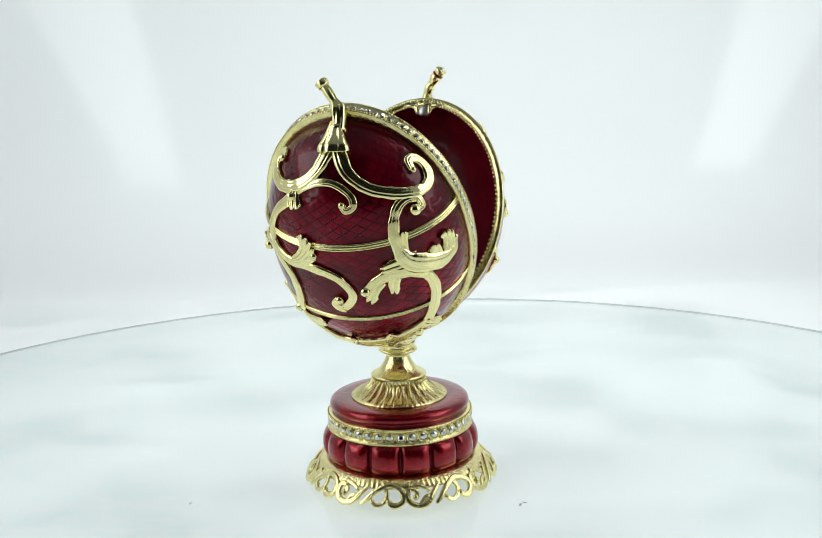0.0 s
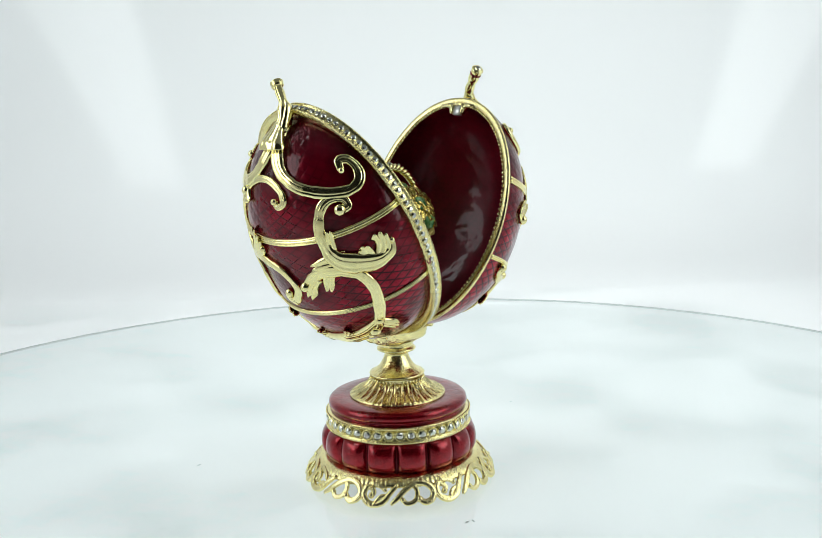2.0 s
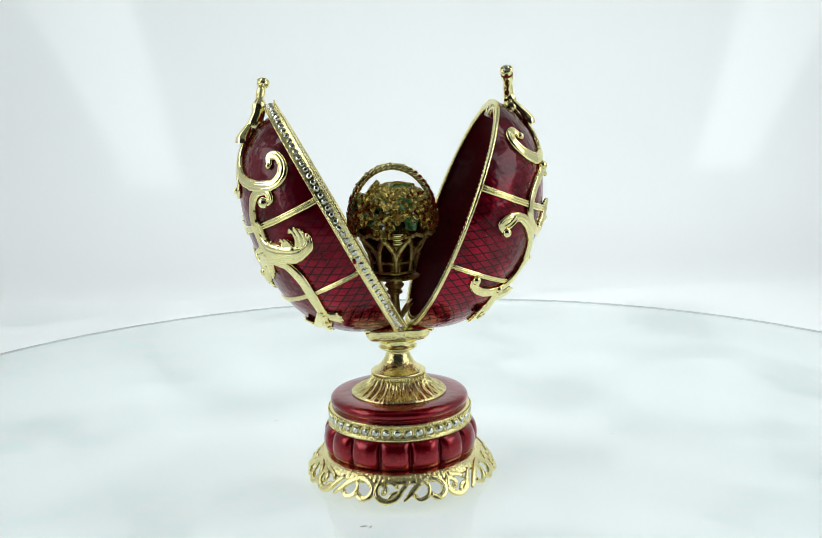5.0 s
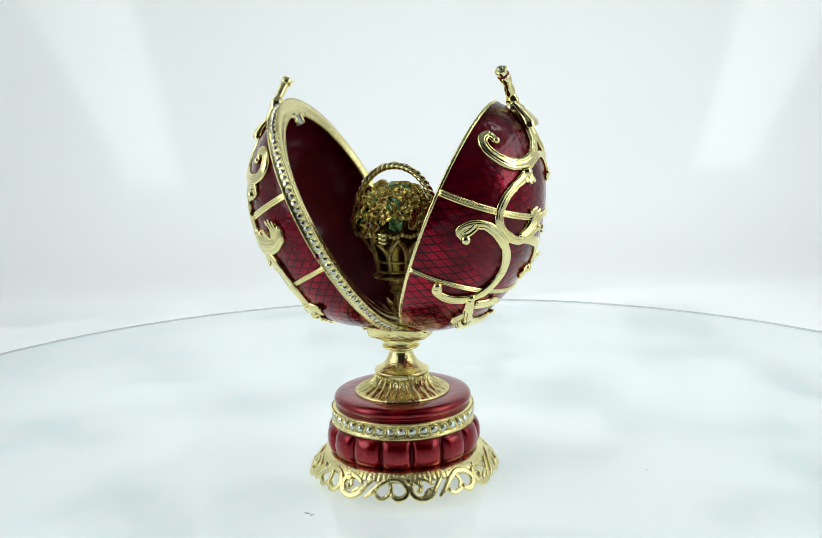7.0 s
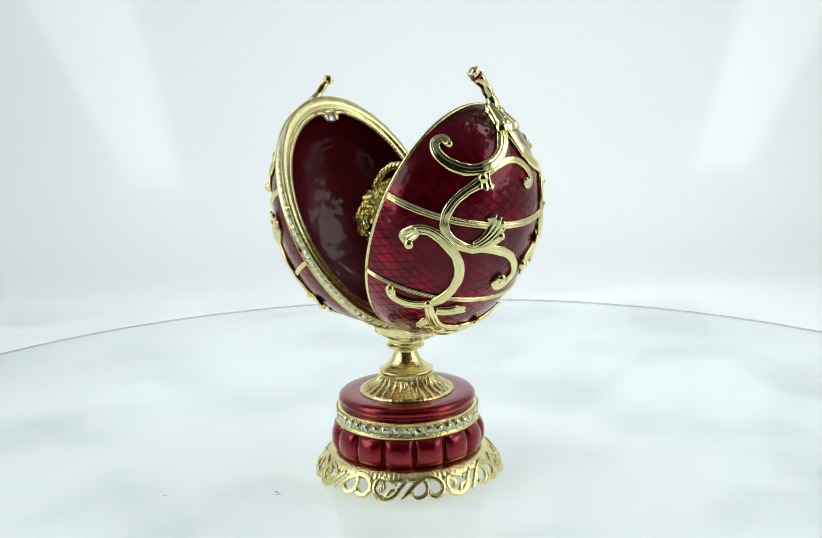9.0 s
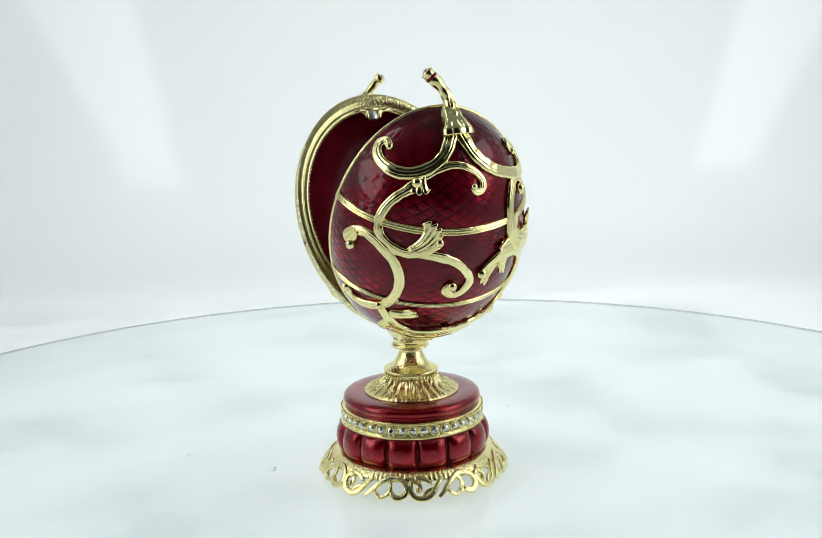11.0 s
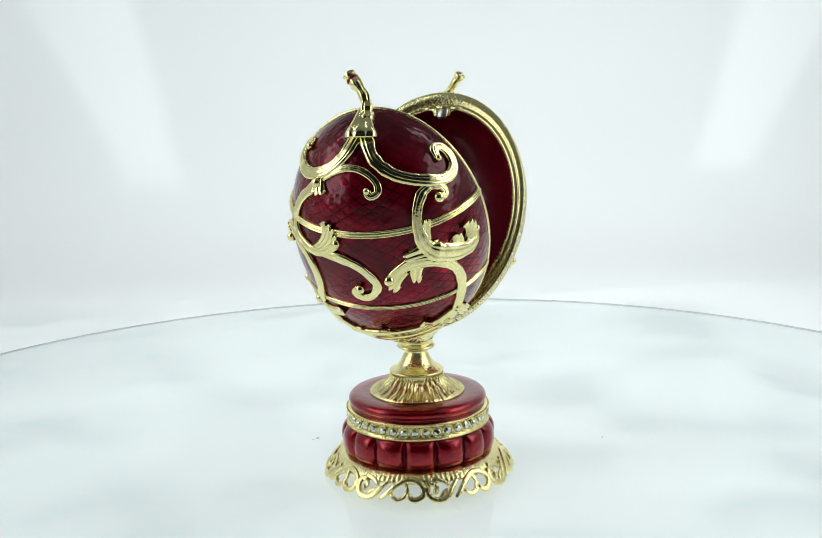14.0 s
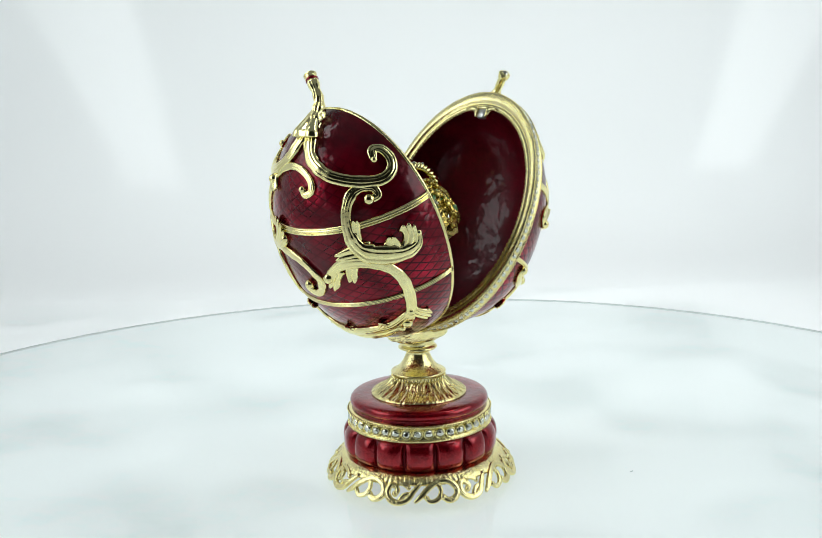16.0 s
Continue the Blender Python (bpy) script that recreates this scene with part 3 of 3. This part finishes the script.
def foot_motifs(egg):
    """Openwork hem: eight pairs of an arched leaf scroll and a C scroll on a flaring cone."""
    count = 8

    def lay(a, v):
        # a: share of a pair round the foot, v: 0 at the flange, 1 at the hem
        ang = a * 2 * math.pi / count
        r = 24.6 + 3.5 * v ** 0.8
        z = 5.4 - 4.7 * v
        nrm = Vector((0.75 * math.cos(ang), 0.75 * math.sin(ang), 0.66))
        return Vector((r * math.cos(ang), r * math.sin(ang), z)), nrm

    strokes = [[(-0.30, 1.02, 0.35), (-0.22, 0.75, 0.6), (-0.10, 0.3, 0.65), (0.05, 0.02, 0.65), (0.20, 0.1, 0.7), (0.28, 0.45, 0.7), (0.25, 0.85, 0.7), (0.15, 1.0, 0.7), (0.08, 0.8, 0.6)],
               [(0.02, 0.1, 0.5), (0.06, 0.45, 0.5), (0.02, 0.85, 0.55), (-0.08, 1.0, 0.5), (-0.14, 0.8, 0.5)],
               [(0.44, 0.25, 0.6), (0.36, 0.2, 0.65), (0.33, 0.55, 0.7), (0.38, 0.9, 0.7), (0.48, 1.05, 0.7), (0.60, 0.9, 0.7), (0.68, 0.5, 0.6), (0.78, 0.1, 0.45)],
               [(0.44, 0.25, 0.55), (0.47, 0.45, 0.55), (0.44, 0.6, 0.6)],
               [(0.40, 0.0, 0.5), (0.55, 0.12, 0.5), (0.62, 0.3, 0.45)],
               [(0.50, 0.92, 0.4), (0.56, 0.65, 0.45), (0.66, 0.55, 0.4)]]
    s = Shape()
    for st in strokes:
        path, nr, wd = [], [], []
        for a, v, w in spline(st, 5):
            q, u = lay(a, v)
            path.append(q), nr.append(u), wd.append(w * 1.35)
        s.tube(path, wd, nr, 0.75, 13, 0.14)
        s.ball(path[-1], wd[-1] * 1.15, nu=5, nv=8)
    me = s.mesh("scroll_motif", GOLD_CAST)
    for j in range(count):
        part("scroll_motif", me, egg, pose(0, 0, 0, 0, 0, 360 / count * j + 8))


def build_base(egg):
    s = Shape()
    s.revolve([(19.0, 6.6), (21.2, 6.9), (22.6, 6.8), (23.2, 6.6), (23.8, 6.25), (24.6, 5.7), (25.4, 4.9), (25.5, 4.4), (24.6, 4.6), (22.5, 5.2), (19.0, 5.2)], 440,
              lambda a, i: 0.13 * math.sin(a * 110) if 2 < i < 7 else 0)
    part("foot_flange", s.mesh("foot_flange", GOLD_CAST), egg, label="finely ribbed gilt foot flange")
    foot_motifs(egg)
    s = Shape()
    s.revolve([(19, 5.6), (20.7, 6.4), (21.1, 8.0), (21.2, 11.5), (20.8, 15.0), (19.5, 16.0)], 120)
    part("plinth_core", s.mesh("plinth_core", RED_DARK), egg, label="dark red enamel plinth")
    # puffed lobes
    n, s, rows = 15, Shape(), []
    for i in range(13):
        v = i / 12 * 2 - 1
        row = []
        for j in range(13):
            u = j / 12 * 2 - 1
            puff = (max(0, 1 - abs(u) ** 3.2) * max(0, 1 - abs(v) ** 2.6)) ** 0.55
            ang = u * math.pi / n
            r = 20.8 - 0.3 * (v > 0) * v + 2.5 * puff
            row.append((r * math.cos(ang), r * math.sin(ang), 11.2 + v * 4.5))
        rows.append(row)
    s.grid(rows)
    me = s.mesh("lobe", RED_BASE)
    for j in range(n):
        part("lobe", me, egg, pose(0, 0, 0, 0, 0, 360 / n * (j + 0.8)))
    s = Shape()
    s.revolve([(19, 15.4), (21.3, 15.4), (21.5, 15.8), (21.3, 16.2), (20.7, 16.4), (20.6, 19.3), (21.1, 19.5), (21.3, 19.9), (21.1, 20.3), (19, 20.3)], 160)
    part("gallery", s.mesh("gallery", GOLD_CAST), egg, label="gilt band set with clear crystals")
    gal = egg.children[-1]
    for z in (15.8, 19.9):
        s = Shape()
        for j in range(150):
            a = 2 * math.pi * j / 150
            s.ball((21.35 * math.cos(a), 21.35 * math.sin(a), z), 0.36, nu=4, nv=6)
        part("beading", s.mesh("beading", GOLD_CAST), gal)
    stone = crystal_mesh("crystal", 1.22, CRYSTAL)
    ring = Shape()
    ring.revolve([(1.25, -0.2), (1.35, 0.35), (1.55, 0.3), (1.6, -0.2)], 18)
    collet = ring.mesh("collet", GOLD)
    for j in range(41):
        a = 360 / 41 * j
        m = pose(0, 0, 0, 0, 0, a) @ Matrix.Translation((20.8 * MM, 0, 17.9 * MM)) @ pose(0, 0, 0, 0, 90, 0)
        part("collet", collet, gal, m)
        part("crystal", stone, gal, m @ pose(0, 0, 0, (j * 17) % 19 - 9, (j * 29) % 23 - 11, (j * 31) % 45))
    s = Shape()
    s.revolve([(18, 20.2), (20.3, 20.3), (20.1, 20.9), (20.0, 21.4), (20.5, 21.8), (20.7, 22.5), (20.5, 23.3), (19.9, 23.9), (19.0, 24.2), (16.0, 24.3), (13.0, 24.2)], 140)
    part("plinth_top", s.mesh("plinth_top", RED_BASE), egg, label="stepped red enamel plinth top")
    # leafy collar
    s = Shape()
    prof = [(13.4, 23.9), (14.3, 24.2), (14.2, 24.7), (13.0, 25.2), (11.6, 25.9), (10.2, 26.7), (9.0, 27.6), (8.2, 28.6), (7.6, 29.0)]
    s.revolve(prof, 504, lambda a, i: (0.28 * math.sin(a * 28 + i * 0.35) + 0.22 * math.sin(a * 56 - i * 1.9) + 0.16 * math.sin(a * 84 + i * 2.6)) if 2 < i < 8 else 0)
    part("leaf_collar", s.mesh("leaf_collar", GOLD_CAST), egg, label="gilt collar chased with upright leaves")
    s = Shape()
    for j in range(44):
        a = 2 * math.pi * j / 44
        s.ball((7.75 * math.cos(a), 7.75 * math.sin(a), 29.3), 0.56, nu=5, nv=8)
    part("bead_ring", s.mesh("bead_ring", GOLD_CAST), egg)
    s = Shape()
    prof = spline([(6.5, 29.0), (7.4, 29.8), (8.1, 30.3), (8.2, 30.8), (7.7, 31.2), (6.4, 31.9), (5.2, 33.0), (4.3, 34.4), (3.7, 35.8), (3.5, 36.6), (3.9, 37.3), (5.5, 37.7), (5.8, 38.2), (5.4, 38.7), (5.0, 39.2), (5.1, 40.4)], 4)
    s.revolve(prof, 72)
    part("stem", s.mesh("stem", GOLD_CAST), egg, label="turned gilt stem")
    # hinge block under the egg
    s, rows = Shape(), []
    for i, (sx, sy, z) in enumerate([(4.6, 3.8, 39.6), (5.6, 4.6, 40.3), (8.4, 5.2, 40.9), (9.1, 5.6, 41.5), (9.3, 5.8, 43.5), (9.6, 5.9, 44.0), (8.6, 5.0, 44.8), (2.0, 2.0, 45.2)]):
        ring = []
        for j in range(48):
            a = 2 * math.pi * j / 48
            e = (abs(math.cos(a)) ** 5 + abs(math.sin(a)) ** 5) ** -0.2
            w = 1 + (0.025 * math.sin(a * 12) if i > 1 else 0)
            ring.append((sx * e * w * math.cos(a), sy * e * w * math.sin(a), z))
        rows.append(ring)
    s.grid(rows, close_v=True)
    part("hinge_block", s.mesh("hinge_block", GOLD_CAST), egg, label="scalloped gilt hinge block")
    blk = egg.children[-1]
    for x in (-9.4, 9.4):
        for y in (-4.2, 0, 4.2):
            s = Shape()
            s.tube([Vector((x, y - 1.6, 44.4)), Vector((x, y, 44.4)), Vector((x, y + 1.6, 44.4))], [0.9, 1.0, 0.9], None, 1.0, 10)
            part("knuckle", s.mesh("knuckle", GOLD), blk)


def flower_mesh(r, petals, mat):
    s = Shape()
    for j in range(petals):
        a = 2 * math.pi * j / petals
        u, v = Vector((math.cos(a), math.sin(a), 0)), Vector((-math.sin(a), math.cos(a), 0))
        rows = []
        for i in range(6):
            t = i / 5
            w = r * 0.42 * math.sin(math.pi * (0.12 + 0.8 * t))
            z = r * (0.15 + 0.42 * t - 0.32 * t * t)
            c = u * (r * (0.12 + 0.88 * t))
            rows.append([tuple(c + v * (w * q) + Vector((0, 0, z + 0.16 * r * q * q))) for q in (-1, -0.45, 0, 0.45, 1)]
                        + [tuple(c + v * (w * q) + Vector((0, 0, z - 0.14 * r))) for q in (0.9, 0, -0.9)])
        k = s.grid(rows, close_v=True)
        s.cap(k, 8)
        s.cap(k + 40, 8)
    return s.mesh("flower", mat)


def leaf_mesh(r):
    s, rows = Shape(), []
    for i in range(7):
        t = i / 6
        w = r * 0.42 * math.sin(math.pi * (0.06 + 0.9 * t)) * (1 + 0.25 * (i % 2))
        z = r * (0.1 + 0.5 * t - 0.5 * t * t)
        rows.append([(r * (t - 0.4), w * q, z + 0.25 * r * abs(q)) for q in (-1, -0.5, 0, 0.5, 1)] + [(r * (t - 0.4), w * q, z - 0.12 * r) for q in (0.8, -0.8)])
    k = s.grid(rows, close_v=True)
    s.cap(k, 7)
    s.cap(k + 42, 7)
    return s.mesh("leaf", LEAF)


def build_basket(egg):
    rnd = random.Random(11)
    s = Shape()
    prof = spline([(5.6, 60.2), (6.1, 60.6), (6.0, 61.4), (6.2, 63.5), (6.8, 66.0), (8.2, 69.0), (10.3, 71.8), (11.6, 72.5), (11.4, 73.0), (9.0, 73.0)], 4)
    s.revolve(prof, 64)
    basket = part("basket", s.mesh("basket", GAP_GOLD), egg, pose(-0.4 * MM, 0, 0), "gilt flower basket on a stem inside the open egg")
    # pierced ribs: pairs of crossing straps
    def wall(z):
        best = min(prof, key=lambda q: abs(q[1] - z) + (0 if q[0] > 5.9 else 5))
        return best[0]
    s = Shape()
    for j in range(8):
        for sgn in (-1, 1):
            path, nr = [], []
            for i in range(12):
                z = 61.3 + 10.4 * i / 11
                a = 2 * math.pi * (j + sgn * 0.55 * max(0, (i - 4) / 7) ** 1.5) / 8
                r = wall(z) + 0.25
                path.append(Vector((r * math.cos(a), r * math.sin(a), z)))
                nr.append(Vector((math.cos(a), math.sin(a), -0.2)))
            s.tube(path, [0.8] * 12, nr, 0.7, 8)
    part("lattice", s.mesh("lattice", GOLD_SATIN), basket, label="crossing gilt straps")
    for z, r in ((61.2, 6.2), (64.2, 6.5)):
        s = Shape()
        s.tube([Vector((r * math.cos(a), r * math.sin(a), z)) for a in (2 * math.pi * j / 48 for j in range(49))], [0.4] * 49, None, 1.0, 6)
        part("hoop", s.mesh("hoop", GOLD_SATIN), basket)
    s = Shape()
    for j in range(64):
        a = 2 * math.pi * j / 64
        s.ball((11.9 * math.cos(a), 11.9 * math.sin(a), 72.8 + 0.35 * math.sin(a * 16)), 0.66, nu=5, nv=7)
    part("rope_lip", s.mesh("rope_lip", GOLD_SATIN), basket, label="roped gilt lip")
    s = Shape()
    for i in range(3):
        box(s, -1.6, 1.6, -13.2, -11.4, 70.6 + i * 1.15, 71.6 + i * 1.15, 0.25)
    part("clasp", s.mesh("clasp", GOLD), basket, label="stepped gilt clasp")
    # saucer and stem
    s = Shape()
    s.revolve([(0.5, 58.6), (4.5, 58.7), (7.3, 59.1), (7.6, 59.6), (7.0, 59.9), (5.2, 60.1), (4.8, 60.5)], 56)
    part("saucer", s.mesh("saucer", GOLD_SATIN), basket)
    s = Shape()
    s.revolve(spline([(1.6, 44.2), (1.9, 46.0), (1.5, 50.0), (1.4, 53.5), (2.2, 54.2), (2.4, 54.8), (1.9, 55.4), (2.6, 56.2), (2.9, 56.8), (2.4, 57.4), (3.0, 58.7)], 4), 28)
    part("stem", s.mesh("stem", GOLD_SATIN), basket)
    for j in range(6):
        a = radians(25 + 60 * j)
        path = [Vector((math.cos(a) * r, math.sin(a) * r, z)) for r, z in ((1.2, 45), (2.4, 47.5), (4.2, 50.0), (6.0, 51.6))]
        s = Shape()
        s.tube(path, [0.7, 1.2, 1.0, 0.3], [Vector((-math.cos(a), -math.sin(a), 1))] * 4, 0.4, 9, 0.2)
        part("blade", s.mesh("blade", GOLD_SATIN), basket, label="upright gilt leaf")
    # dome of flowers
    s = Shape()
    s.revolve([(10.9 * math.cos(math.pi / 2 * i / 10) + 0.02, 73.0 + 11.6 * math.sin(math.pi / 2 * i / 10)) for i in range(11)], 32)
    dome = part("flower_dome", s.mesh("flower_dome", GAP_GOLD), basket)
    kinds = [flower_mesh(4.6, 7, PETAL), flower_mesh(3.7, 6, PETAL), flower_mesh(2.6, 5, PETAL)]
    green = leaf_mesh(4.4)
    gems = [crystal_mesh("gem", 1.0, AMBER), crystal_mesh("gem", 1.05, CRYSTAL), crystal_mesh("gem", 0.8, GOLD)]
    count = 50
    for i in range(count):
        zz = 1 - i / count * 0.84
        a = i * 2.39996 + rnd.uniform(-0.15, 0.15)
        rr = math.sqrt(max(0, 1 - zz * zz))
        up = Vector((rr * math.cos(a) / 11, rr * math.sin(a) / 11, zz / 12)).normalized()
        q = Vector((11.1 * rr * math.cos(a), 11.1 * rr * math.sin(a), 73.6 + 11.4 * zz))
        m = Matrix.Translation(q * MM) @ up.to_track_quat("Z", "X").to_matrix().to_4x4() @ pose(0, 0, 0, rnd.uniform(-12, 12), rnd.uniform(-12, 12), rnd.uniform(0, 360))
        if i % 3 == 2:
            part("leaf", green, basket, m)
        else:
            kind = i % 3 if i % 4 else 2
            part("flower", kinds[kind], basket, m)
            part("gem", gems[i % 3], basket, m @ pose(0, 0, 0.75 * MM))
    # roped handle
    s = Shape()
    n = 150
    for strand in range(3):
        path = []
        for i in range(n + 1):
            t = math.pi * (-0.06 + 1.12 * i / n)
            c, d = Vector((-12.3 * math.cos(t), 0, 76.5 + 15.2 * math.sin(t))), Vector((-math.cos(t), 0, math.sin(t)))
            w = i / n * 2 * math.pi * 9 + strand * 2 * math.pi / 3
            path.append(c + d * (0.55 * math.cos(w)) + Vector((0, 0.55 * math.sin(w), 0)))
        s.tube(path, [0.62] * (n + 1), None, 1.0, 7)
    part("handle", s.mesh("handle", GOLD), basket, label="roped gilt handle")
    for i in range(11):
        t = math.pi * (0.04 + 0.92 * i / 10)
        d = Vector((-math.cos(t), 0, math.sin(t)))
        q = Vector((-13.3 * math.cos(t), 0, 76.5 + 16.2 * math.sin(t)))
        part("handle_crystal", crystal_mesh("handle_crystal", 0.5, CRYSTAL), basket, Matrix.Translation(q * MM) @ d.to_track_quat("Z", "X").to_matrix().to_4x4())


EGG_TURN, EGG_X, EGG_Y = 70.7, -2.71, -1.75


def build_egg():
    egg = tagged(new("jewelled_egg_box"), "open red enamel and gilt egg box on a round jewelled plinth", "ornament")
    build_base(egg)
    build_half(egg, "half_shell", Half(70.0, 27.5, 25.7, 0.0), pose(3.1 * MM, -0.5 * MM, 45.2 * MM, 0, 22.5, 0), False)
    build_half(egg, "jewelled_half_shell", Half(70.0, 27.6, 24.0, 4.1, 1.9, 13.0, 0.17), pose(0, 0, 0, 0, 0, 180) @ pose(-2.7 * MM, -0.7 * MM, 43.0 * MM, 0, 27.9, 0), True)
    build_basket(egg)
    return egg


build_place()
plate = build_plate()
egg = build_egg()


def motions():
    rows, turns = [], []
    for i in range(33):
        t = i * 0.5
        m = pose(0, 0, 0, 0, 0, SPEED * t)
        turns.append((t, m))
        rows.append((t, m @ pose(EGG_X * MM, EGG_Y * MM, 0.25 * MM, 0, 0, EGG_TURN)))
    walk(plate, turns)
    walk(egg, rows)


motions()
